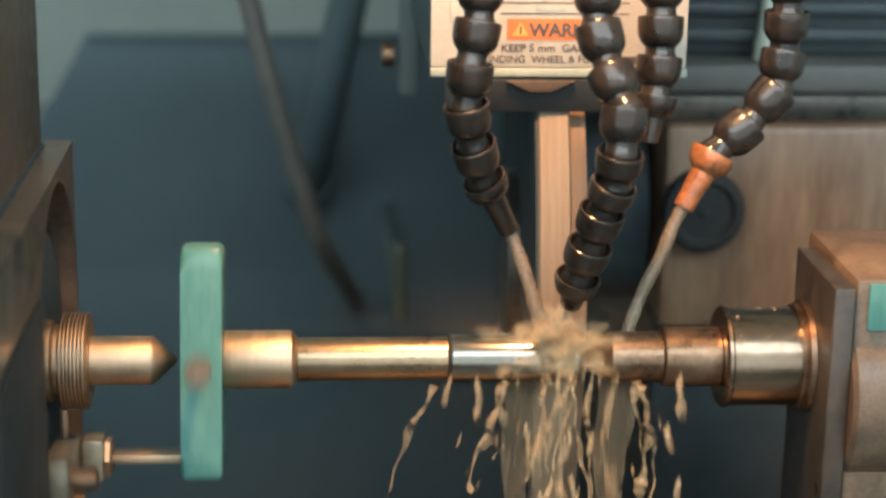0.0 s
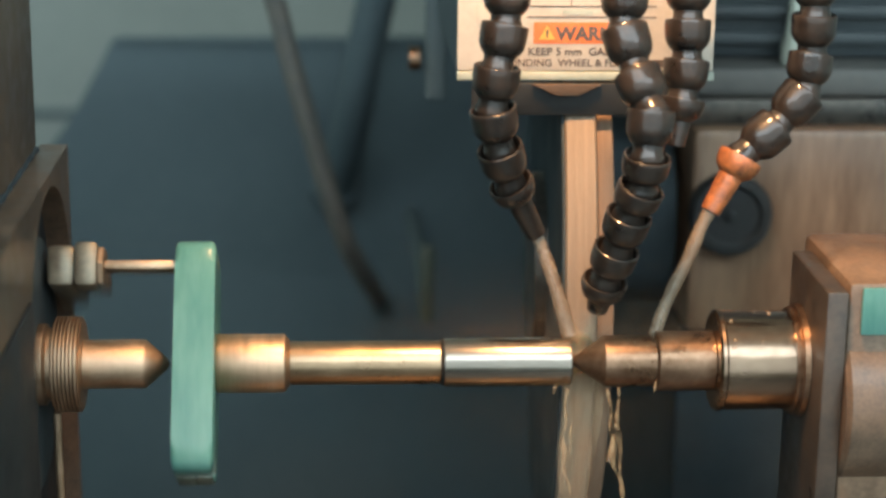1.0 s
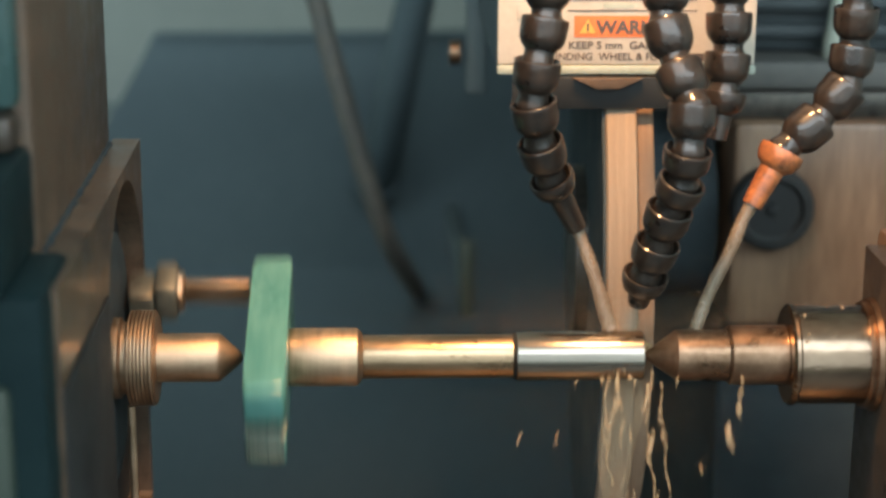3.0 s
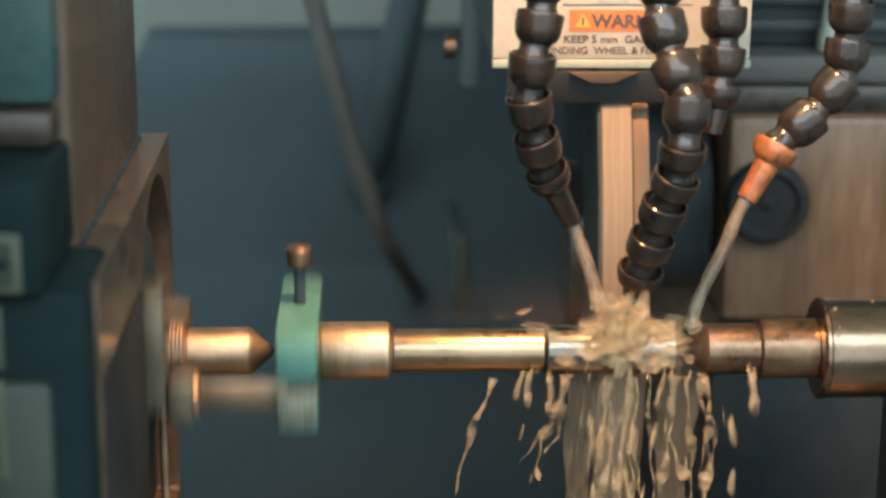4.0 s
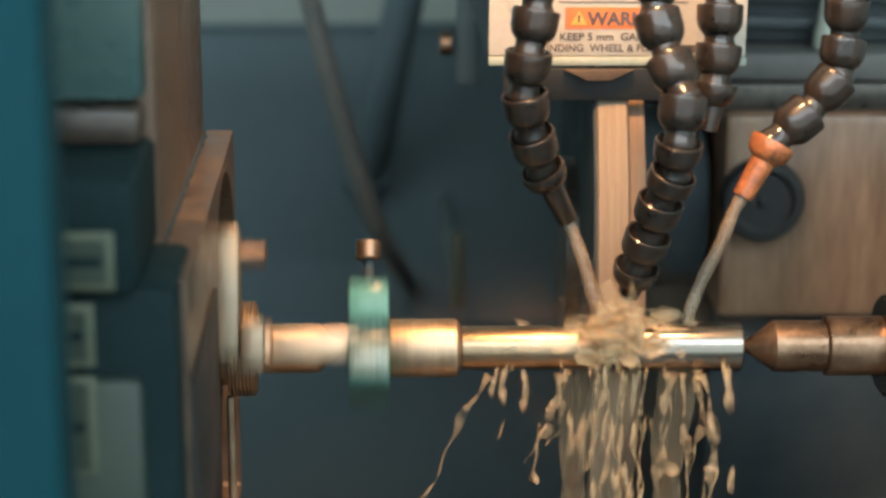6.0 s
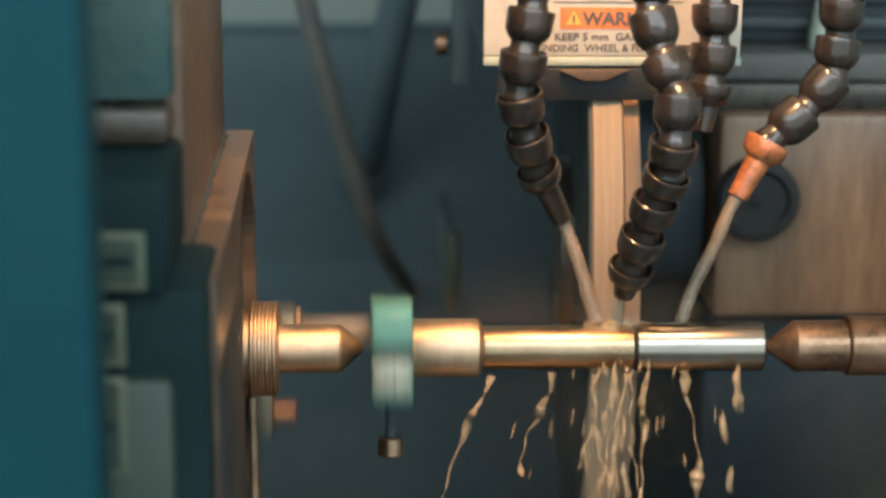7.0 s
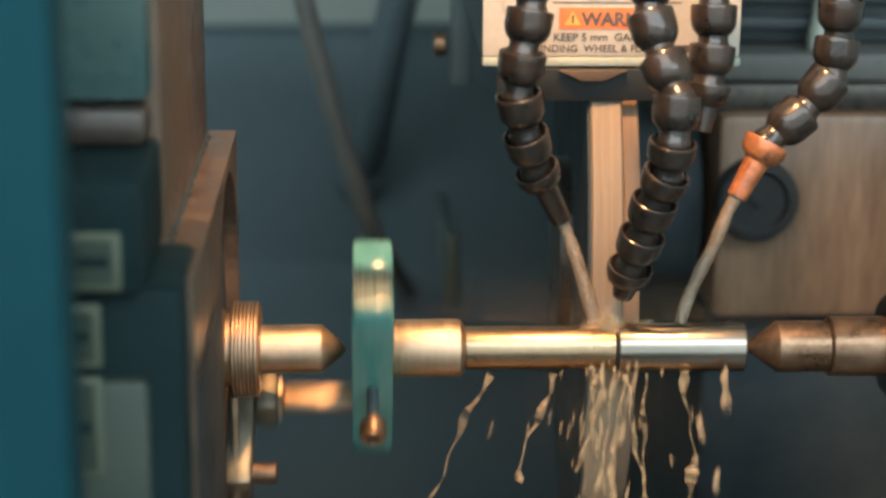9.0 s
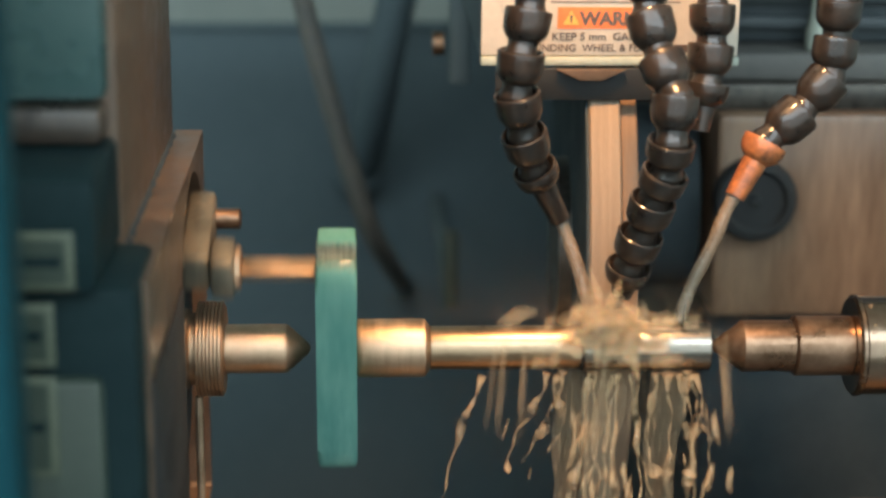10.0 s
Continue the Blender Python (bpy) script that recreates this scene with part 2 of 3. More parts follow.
# ---------------------------------------------------------------- the workshop round the machine
def room():
    f = part("floor", box(-3, 3, -3, 3.2, -0.1, 0, 0), M_FLOOR, smooth=False)
    tagged(f, "oily grey concrete workshop floor", "floor", kind="structure")
    for nm, b in (("wall_north", (-3, 3, 3.0, 3.1, 0, 3)), ("wall_south", (-3, 3, -3.1, -3.0, 0, 3)), ("wall_west", (-3.1, -3, -3, 3, 0, 3)), ("wall_east", (3, 3.1, -3, 3, 0, 3))):
        tagged(part(nm, box(*b, 0), M_GREY, smooth=False), "pale grey painted workshop wall", "wall", kind="structure")
    tagged(part("ceiling", box(-3, 3, -3, 3, 3.0, 3.1, 0), M_GREY, smooth=False), "pale grey workshop ceiling", "ceiling", kind="structure")


room()


def machine_back():
    # bed that carries the table
    bed = thing("machine_bed", "dark oily grinding machine bed below the table", "machine bed")
    part("bed_casting", box(-0.75, 0.75, -0.22, 0.095, 0.0, ZS - 0.20, 0.01), M_SHADE, bed)
    part("bed_way", box(-0.7, 0.7, -0.14, 0.02, ZS - 0.203, ZS - 0.165, 0.003), M_DARKSTEEL, bed)
    part("rear_trough", box(-0.75, 0.75, 0.0955, 0.9, 0.0, ZS - 0.45, 0.01), M_NAVY, bed)
    # dark sheet cover at the back
    cov = thing("splash_cover", "dark blue-grey sheet metal splash cover with sloping side", "machine cover")
    bm = prism([(-0.42, -0.55), (-0.42, -0.20), (-0.2755, -0.022), (-0.2365, 0.0565), (0.30, 0.0595), (0.30, -0.55)], 0.70, 0.715, 0.004)
    for k in range(10):
        bmesh.ops.bisect_plane(bm, geom=bm.verts[:] + bm.edges[:] + bm.faces[:], plane_co=(0, 0, -0.018 * k), plane_no=(0, 0, 1))
    for v in bm.verts:
        # the sheet leans forward towards its foot
        v.co.y -= 0.3 * min(0.0, v.co.z) ** 2 if v.co.z > -0.2 else 0.012 + 0.1 * (-0.2 - v.co.z)
    part("cover_sheet", bm, M_NAVY, cov)
    part("top_hem", box(-0.2300, 0.30, 0.6965, 0.6998, 0.0515, 0.0562, 0.001), M_NAVY, cov)
    cov.matrix_world = pose(0, 0, ZS)
    wall = thing("wall_rear", "pale grey-green sheet metal wall behind the grinder", "wall")
    tagged(wall, "pale grey-green sheet metal wall behind the grinder", "wall", kind="structure")
    part("panel_sheet", box(-0.9, 0.30, 1.15, 1.18, -1.1, 0.5, 0.004), M_PALE, wall)
    part("panel_seam", box(-0.9, -0.30, 1.143, 1.15, -0.105, -0.097, 0.002), M_NAVY, wall)
    wall.matrix_world = pose(0, 0, ZS)
    for nm, pts, r, m in (("coolant_hose", [(-0.092, 0.44, 0.40), (-0.092, 0.44, 0.17), (-0.084, 0.44, 0.115), (-0.062, 0.44, 0.03), (-0.036, 0.46, -0.06), (-0.014, 0.55, -0.125), (-0.004, 0.688, -0.18)], 0.0078, M_RUBBER),
                          ("electric_conduit", [(0.018, 0.60, 0.40), (0.004, 0.60, 0.16), (-0.009, 0.60, 0.11), (-0.024, 0.61, 0.04), (-0.034, 0.64, -0.02), (-0.046, 0.690, -0.08)], 0.016, M_NAVY)):
        h = thing(nm, "dark rubber hose hanging behind the grinding wheel" if r < 0.01 else "thick dark conduit hanging at the back", "hose", pose(0, 0, ZS))
        part("tube", tube(smooth_points(pts), r, 16), m, h)
        part("end_fitting", lathe([(-0.016, r * 1.05), (-0.016, r * 1.35), (-0.001, r * 1.35), (-0.0005, r * 1.1)], along(pts[-1], (Vector(pts[-1]) * 2 - Vector(pts[-2]))), 20), M_NAVY, h)
    kn = thing("clamp_bolt", "oily steel clamp bolt beside the wheel guard", "bolt")
    part("bracket", box(0.016, 0.030, 0.285, 0.30, 0.085, 0.20, 0.003), M_SHADE, kn)
    part("bolt_head", lathe([(0, 0.0035), (0, 0.008), (0.007, 0.008), (0.008, 0.006)], pose(0.005, 0.285, 0.113), 12), M_RUSTY, kn)
    kn.matrix_world = pose(0, 0, ZS)
    post = thing("rear_bracket", "grey-green painted bracket on the splash cover", "bracket", pose(0, 0, ZS))
    part("plate", box(0.018, 0.029, 0.39, 0.40, -0.105, -0.045, 0.003), M_GREEN, post)
    part("arm", box(0.019, 0.028, 0.4002, 0.6975, -0.104, -0.094, 0.002), M_SHADE, post)


machine_back()


def wheelhead():
    wh = thing("wheelhead", "tan and dark painted wheelhead casting stained by coolant", "wheelhead", pose(0, 0, ZS))
    part("front_casting", box(0.190, 0.52, 0.25, 0.68, -0.066, 0.0725, 0.006), M_TAN, wh)
    part("lower_casting", box(0.190, 0.52, 0.275, 0.68, -0.452, -0.0665, 0.006), M_DEEP, wh)
    part("dark_ledge", box(0.16, 0.52, 0.262, 0.68, 0.073, 0.090, 0.002), M_DARKSTEEL, wh)
    part("grey_ledge", box(0.16, 0.52, 0.275, 0.68, 0.0905, 0.108, 0.002), M_LEDGE, wh)
    part("upper_body", box(0.17, 0.52, 0.312, 0.68, 0.1085, 0.40, 0.006), M_BLACK, wh)
    for k in range(4):
        part("cooling_fin", box(0.172, 0.52, 0.302, 0.3115, 0.120 + 0.018 * k, 0.128 + 0.018 * k, 0.002), M_BLACK, wh)
    part("spindle_body", lathe([(0.1085, 0.06), (0.110, 0.065), (0.184, 0.065), (0.1845, 0.06)], pose(0, 0.33, 0.0)), M_DEEP, wh)
    cap = lathe([(0, 0.022), (0, 0.0265), (0.004, 0.0275), (0.012, 0.0275), (0.015, 0.0255), (0.0155, 0.021), (0.012, 0.018), (0.0121, 0.004), (0.015, 0.0035), (0.016, 0.001)], pose(0.2145, 0.249, 0.018, 0, 0, -90), 40)
    part("round_cover", cap, M_NEARBLACK, wh)
    oil = part("oil_bottle", lathe([(0, 0.007), (0.001, 0.0085), (0.012, 0.0085), (0.024, 0.0062), (0.05, 0.0035), (0.052, 0.002)], pose(0.262, 0.290, ZS + 0.1082, 0, -90, 0), 24), M_SIGNEDGE)
    tagged(oil, "small grey-white oil bottle with a pointed nozzle", "bottle")


wheelhead()


def wheel_and_guard():
    wl = thing("grinding_wheel", "tan abrasive grinding wheel, wet, behind the shaft", "grinding wheel", pose(0.0890, 0.0140, ZS, 0, 0, -2.5) @ pose(-0.0893, 0.175, 0))
    part("abrasive_ring", lathe([(0.0802, 0.06), (0.0802, 0.1735), (0.0812, 0.175), (0.0965, 0.175), (0.0975, 0.1735), (0.0975, 0.06)], n=160), M_WHEEL, wl)
    part("wheel_flange", lathe([(0.0978, 0.05), (0.0978, 0.166), (0.0985, 0.167), (0.1068, 0.167), (0.1073, 0.166), (0.1073, 0.05)], n=128), M_WHEELSTEP, wl, "tan stepped shoulder of the wheel")
    # disc added so the wheel's left flank is coloured as if shaded
    part("flank_shade_disc", lathe([(0.0785, 0.06), (0.0785, 0.1715), (0.0790, 0.1722), (0.0801, 0.1722), (0.0801, 0.06)], n=128), M_DEEP, wl, "dark disc standing for shade on the wheel's left flank")
    part("hub", lathe([(0.0705, 0.03), (0.0708, 0.058), (0.113, 0.058), (0.1132, 0.03)], n=64), M_DARKSTEEL, wl)
    gd = thing("wheel_guard", "dark steel guard box over the grinding wheel", "wheel guard", pose(0, 0, ZS))
    part("front_plate", box(0.0225, 0.1625, 0.0645, 0.070, 0.141, 0.36, 0.001), M_DARKSTEEL, gd)
    part("side_plate", box(0.024, 0.030, 0.0705, 0.42, 0.138, 0.36, 0.002), M_NAVY, gd)
    part("side_plate", box(0.155, 0.161, 0.0705, 0.42, 0.138, 0.36, 0.002), M_NAVY, gd)
    part("top_plate", box(0.0225, 0.1625, 0.0645, 0.42, 0.3605, 0.368, 0.002), M_NAVY, gd)
    # added strip, tilted from the lamp, stands for shade under the guard
    lip = box(0.0305, 0.1545, 0.0550, 0.0580, 0.1215, 0.1398, 0.0008)
    for v in lip.verts:
        v.co.y += 0.0035 if v.co.z < 0.13 else 0.0
    part("gap_shade_strip", lip, M_NEARBLACK, gd)
    part("lower_tab", prism([(0.0630, 0.1396), (0.1010, 0.1396), (0.0880, 0.1335), (0.0760, 0.1335)], 0.0520, 0.0548, 0.0006), M_CAST, gd)
    sg = thing("warning_sign", "cream warning plate with orange band on the wheel guard", "sign", pose(0, 0, ZS))
    part("plate", box(0.0225, 0.1625, 0.0605, 0.0642, 0.1455, 0.36, 0.0012), M_SIGN, sg)
    part("lower_edge", box(0.0225, 0.1632, 0.0600, 0.0642, 0.1402, 0.1452, 0.001), M_SIGNEDGE, sg, "worn grey-green lower edge")
    part("orange_band", box(0.0637, 0.118, 0.0601, 0.0604, 0.1606, 0.1722, 0), M_ORPRINT, sg, "orange printed band")
    tri = prism([(0.0667, 0.1628), (0.0755, 0.1628), (0.0711, 0.1704)], 0.0597, 0.06, 0)
    part("triangle", tri, M_YEL, sg, "yellow warning triangle")
    tri = prism([(0.0706, 0.1640), (0.0716, 0.1640), (0.0718, 0.1682), (0.0704, 0.1682)], 0.0593, 0.0596, 0)
    part("triangle_mark", tri, M_PRINT, sg)
    writing("WARNING", 0.0098, 0.049, (0.0760, 0.0599, 0.1629), M_PRINT, sg, bold=0.00038)
    writing("KEEP 5 mm  GAP  B", 0.0058, 0.052, (0.0607, 0.0603, 0.1543), M_PRINT, sg, bold=0.00008)
    writing("GRINDING  WHEEL & FLA", 0.0056, 0.066, (0.0462, 0.0603, 0.1482), M_PRINT, sg, bold=0.00008)
    part("print_bar", box(0.1275, 0.140, 0.0602, 0.0604, 0.1476, 0.1518, 0), M_PRINT, sg)
    part("upper_label", box(0.033, 0.048, 0.0596, 0.0604, 0.1705, 0.205, 0.0003), M_SIGN, sg, "rounded white label with a thin rim")
    part("rule", box(0.060, 0.130, 0.0601, 0.0604, 0.1805, 0.1811, 0), M_PRINT, sg)
    part("rule", box(0.060, 0.130, 0.0601, 0.0604, 0.1747, 0.1753, 0), M_PRINT, sg)
    part("rule", box(0.0835, 0.0841, 0.0601, 0.0604, 0.1812, 0.20, 0), M_PRINT, sg)
    part("print_bar", box(0.079, 0.096, 0.0601, 0.0604, 0.1765, 0.1790, 0), M_SIGNEDGE, sg)


wheel_and_guard()

# ---------------------------------------------------------------- jointed coolant hoses
# an open cup with a thin lip, tapering to a neck whose ball sits in the next cup
SEG = [(0.0062, 0.0080), (0.0040, 0.0096), (0.0012, 0.0107), (0.0001, 0.0111), (-0.0003, 0.0116), (0.0001, 0.0122), (0.0010, 0.0125), (0.0030, 0.0124), (0.0075, 0.0123), (0.0105, 0.0119), (0.0128, 0.0108), (0.0146, 0.0092),
       (0.0158, 0.0080), (0.0182, 0.0079), (0.0205, 0.0088), (0.0226, 0.0091), (0.0246, 0.0084), (0.0262, 0.0062)]


def jointed_hose(label, pts, nozzle, orange=0, scale=0.985):
    h = thing("coolant_hose", label, "coolant hose", pose(0, 0, ZS), "jointed coolant hoses")
    for a, b in zip(pts, pts[1:]):
        ln = (Vector(b) - Vector(a)).length
        part("hose_segment", lathe([(u * ln / 0.0205, r * scale) for u, r in SEG], along(a, b), 32), M_HOSE, h)
    a, b = pts[-1], nozzle
    ln = (Vector(b) - Vector(a)).length
    prof = [(0.0060, 0.0080), (0.0012, 0.0107), (0.0, 0.0113), (0.0002, 0.0121), (0.0012, 0.0124), (0.0050, 0.0122), (0.0090, 0.0108), (0.0112, 0.0080), (0.0122, 0.0068), (0.0132, 0.0068), (ln, 0.0056), (ln + 0.0002, 0.0038), (ln - 0.006, 0.0034)]
    part("nozzle", lathe([(u, r * scale) for u, r in prof], along(a, b), 32), M_ORANGE if orange else M_HOSE, h, "orange plastic nozzle" if orange else "")
    return h


jointed_hose("black wet jointed plastic coolant hose bending in to the wheel",
             [(0.0444, 0.004, 0.2008), (0.0431, 0.0, 0.1803), (0.0392, -0.004, 0.1596), (0.037, -0.004, 0.1381), (0.0412, 0.0, 0.1165), (0.0479, 0.008, 0.096)], (0.0632, 0.020, 0.0653))
jointed_hose("black wet jointed plastic coolant hose ending low at the wheel",
             [(0.1036, 0.0020, 0.1999), (0.1029, -0.0040, 0.1793), (0.1085, -0.0140, 0.1586), (0.1153, -0.0250, 0.1412), (0.1136, -0.0290, 0.1189), (0.1120, -0.0250, 0.1016), (0.1072, -0.0190, 0.0859), (0.1026, -0.0120, 0.0659), (0.0980, -0.0050, 0.0468)], (0.0951, 0.0020, 0.0285))
jointed_hose("black jointed plastic coolant hose tucked in behind another",
             [(0.1421, 0.034, 0.1985), (0.1418, 0.030, 0.1784), (0.1414, 0.026, 0.1579), (0.1393, 0.022, 0.1383)], (0.1355, 0.018, 0.1137))
jointed_hose("black jointed coolant hose with an orange end piece",
             [(0.2107, 0.040, 0.2009), (0.211, 0.038, 0.1803), (0.2106, 0.038, 0.1592), (0.2072, 0.034, 0.1393), (0.1920, 0.030, 0.1216), (0.1732, 0.025, 0.1064)], (0.1567, 0.020, 0.0772), 1)


# ---------------------------------------------------------------- things on the sliding table
def ring_plate(x0, x1, y0, y1, z0, z1, r, cy, cz, n=64):
    """A plate across x with an arched opening: round above cy, cz, straight sides below."""
    bm = bmesh.new()
    y0, y1, z0, z1 = y0 - cy, y1 - cy, z0 - cz, z1 - cz

    def edge(c, s):
        k = min((y1 if c > 0 else -y0) / abs(c) if abs(c) > 1e-6 else 9, (z1 if s > 0 else -z0) / abs(s) if abs(s) > 1e-6 else 9)
        return c * k, s * k

    def inner(c, q):
        k = r if q >= 0 else min(r / abs(c) if abs(c) > 1e-6 else 9, (-z0 - 0.004) / -q)
        return c * k, q * k
    angs = sorted([2 * math.pi * k / n for k in range(n)] + [math.atan2(z, y) % (2 * math.pi) for y in (y0, y1, -r, r) for z in (z0, z1)])
    rows = []
    for x in (x0, x1):
        rows.append([(bm.verts.new((x, *edge(math.cos(a), math.sin(a)))), bm.verts.new((x, *inner(math.cos(a), math.sin(a))))) for a in angs])
    m = len(angs)
    for k in range(m):
        j = (k + 1) % m
        (a0, b0), (a1, b1) = rows[0][k], rows[0][j]
        (c0, d0), (c1, d1) = rows[1][k], rows[1][j]
        for q in ((a0, a1, b1, b0), (c0, d0, d1, c1), (a0, c0, c1, a1), (b0, b1, d1, d0)):
            bm.faces.new(q)
    bmesh.ops.translate(bm, vec=(0, cy, cz), verts=bm.verts)
    return bm


def workhead():
    w = thing("workhead", "brown stained workhead with teal cover and switch panel on the table", "workhead", REST)
    part("face_plate", ring_plate(-0.1186, -0.1037, -0.20, 0.089, -0.118, 0.0985, 0.0735, 0.012, 0.018), M_CASTTOP, w, "worn stained front plate with an arched opening", smooth=False)
    part("lower_apron", box(-0.1036, -0.1020, -0.20, -0.064, -0.118, 0.054, 0.0006), M_NEARBLACK, w, "near-black lower apron")
    part("body", box(-0.36, -0.1190, -0.150, 0.080, -0.118, 0.32, 0.004), M_CAST, w, "brown coolant-stained casting")
    part("seam", tube([(-0.1192 + 0.0004 * math.sin(k * 2.1), 0.078 - 0.22 * k / 30, 0.0985 + 0.0004 * math.sin(k * 1.7)) for k in range(31)], [0.0013 + 0.0011 * abs(math.sin(k * 1.3)) for k in range(31)], 8), M_DEEP, w, "dark dirty seam")
    # dark box hides the brown body: the opening's shade put into colour
    part("recess_shade", box(-0.1189, -0.1165, -0.061, 0.084, -0.113, 0.0900, 0.001), M_NEARBLACK, w, "oily back of the opening, darkened with the recess's shade")
    part("window_cover", box(-0.34, -0.1225, -0.166, -0.1505, 0.166, 0.32, 0.006), M_COVER, w, "glossy blue-green cover")
    part("cover_rim", box(-0.34, -0.1235, -0.176, -0.1505, 0.150, 0.1655, 0.004), M_BLOCK, w)
    part("switch_panel", box(-0.40, -0.1200, -0.232, -0.1505, 0.1025, 0.1495, 0.004), M_PANEL, w, "dark switch panel")
    part("lower_panel", box(-0.40, -0.1060, -0.222, -0.1505, -0.10, 0.1020, 0.005), M_PANEL, w)
    part("lower_door", box(-0.40, -0.1200, -0.232, -0.2225, -0.10, 0.066, 0.004), M_GREEN, w)
    for x0, x1, z0, z1 in ((-0.158, -0.1285, 0.1050, 0.1290), (-0.170, -0.1375, 0.073, 0.0995), (-0.170, -0.1380, 0.026, 0.0690)):
        y = -0.2325
        lb = part("label_plate", box(x0, x1, y - 0.0016, y, z0, z1, 0.0006), M_LABEL, w, "pale green label plate")
        part("inset", box(x0 + 0.003, x1 - 0.003, y - 0.0019, y - 0.0016, z0 + 0.003, z1 - 0.003, 0), M_GREEN, lb)
        part("print_bar", box(x0 + 0.004, x1 - 0.005, y - 0.0024, y - 0.0020, (z0 + z1) / 2 - 0.002, (z0 + z1) / 2 + 0.002, 0), M_PANEL, lb)
    part("motor_cover", box(-0.75, -0.1325, -0.352, -0.322, -0.118, 0.40, 0.004), M_TEALBODY, w, "smooth blue-green outer cover")
    part("cover_bracket", box(-0.40, -0.30, -0.3215, -0.2325, 0.0, 0.06, 0.002), M_PANEL, w)
    part("foot", box(-0.5, -0.1060, -0.21, 0.08, -0.131, -0.1182, 0.002), M_DARKSTEEL, w)
    # added bright strip imitates the light along the casting's edge
    part("lit_edge_strip", tube([(-0.1015, -0.005, -0.025), (-0.1015, -0.005, -0.117)], 0.0022, 10), M_CENTRE, w, "bright strip in place of the casting's lit edge")
    # spindle nose, threaded collar and dead centre
    part("spindle_nose", lathe([(-0.112, 0.016), (-0.112, 0.0205), (-0.1105, 0.0215), (-0.1065, 0.0215), (-0.105, 0.019), (-0.1018, 0.019)]), M_CENTRE, w)
    th = [(-0.1017, 0.012), (-0.1017, 0.0235)]
    for k in range(7):
        x = -0.1013 + 0.00196 * k
        th += [(x, 0.0230), (x + 0.0004, 0.0253), (x + 0.0012, 0.0253), (x + 0.0016, 0.0230)]
    th += [(-0.0874, 0.0235), (-0.0872, 0.0228), (-0.0872, 0.012)]
    part("threaded_collar", lathe(th, n=72), M_TURNED, w)
    part("centre", lathe([(-0.0871, 0.006), (-0.0871, 0.0126), (-0.0868, 0.0129), (-0.0560, 0.0129), (-0.0545, 0.0125), (-0.0435, 0.0028), (-0.0424, 0.0008)]), M_CENTRE, w, "pointed steel centre")
    SLIDING.append(w)


def tailstock():
    w = thing("tailstock", "brown stained tailstock with steel sleeve and centre", "tailstock", REST)
    part("centre", lathe([(0.1685, 0.0004), (0.1705, 0.0016), (0.1855, 0.0122), (0.1872, 0.0137), (0.2145, 0.0137), (0.2148, 0.010)]), M_RUSTY, w, "coolant-wet steel centre")
    part("centre_shank", lathe([(0.2149, 0.009), (0.2149, 0.0152), (0.2158, 0.0160), (0.2455, 0.0160), (0.2458, 0.012)]), M_RUSTY, w)
    part("sleeve", lathe([(0.2459, 0.012), (0.2459, 0.0255), (0.2472, 0.0272), (0.2490, 0.0274), (0.2500, 0.0264), (0.2925, 0.0264), (0.293, 0.024)], n=64), M_SLEEVE, w, "wet steel sleeve")
    part("sleeve_seal", lathe([(0.2860, 0.0262), (0.2860, 0.0280), (0.2872, 0.0288), (0.2890, 0.0284), (0.2895, 0.0300), (0.2925, 0.0304), (0.2929, 0.0262)], n=48), M_RUSTY, w)
    part("front_block", box(0.2930, 0.3043, -0.050, 0.030, -0.118, 0.0528, 0.0015), M_BLOCK, w, "dark stained steel front block")
    part("body", box(0.3046, 0.44, -0.047, 0.052, -0.118, 0.0570, 0.004), M_TAILCAST, w)
    part("cover", box(0.3110, 0.44, -0.0500, -0.0475, 0.030, 0.0550, 0.001), M_TEAL, w, "teal painted patch of cover")
    part("quill_housing", lathe([(0.3046, 0.02), (0.3046, 0.046), (0.307, 0.049), (0.43, 0.049), (0.432, 0.046)], pose(0, -0.012, -0.014)), M_CASTTOP, w)
    part("cap_screw", lathe([(0, 0.002), (0, 0.006), (0.005, 0.006), (0.0055, 0.0045)], pose(0.350, 0.01, 0.0572, 0, -90, 0), 16), M_RUSTY, w)
    rnd = random.Random(4)
    for _ in range(14):
        a, x, r = radians(rnd.uniform(-75, 40)), rnd.uniform(0.250, 0.284), rnd.uniform(0.0005, 0.0012)
        part("coolant_bead", lathe([(-r * 0.9, r * 0.3), (-r * 0.4, r * 0.9), (0, r), (r * 0.4, r * 0.9), (r * 0.9, r * 0.3)], pose(x, 0.0265 * math.sin(a), 0.0265 * math.cos(a)), 8), M_FILM, w)
    part("foot", box(0.27, 0.46, -0.12, 0.07, -0.131, -0.1182, 0.002), M_DARKSTEEL, w)
    SLIDING.append(w)


def table():
    w = thing("sliding_table", "dark oily sliding table of the grinder", "machine table", REST)
    part("table_top", box(-0.60, 0.55, -0.20, 0.085, -0.158, -0.1315, 0.003), M_DARKSTEEL, w)
    part("table_slide", box(-0.58, 0.53, -0.135, 0.015, -0.165, -0.1585, 0.001), M_DARKSTEEL, w)
    SLIDING.append(w)


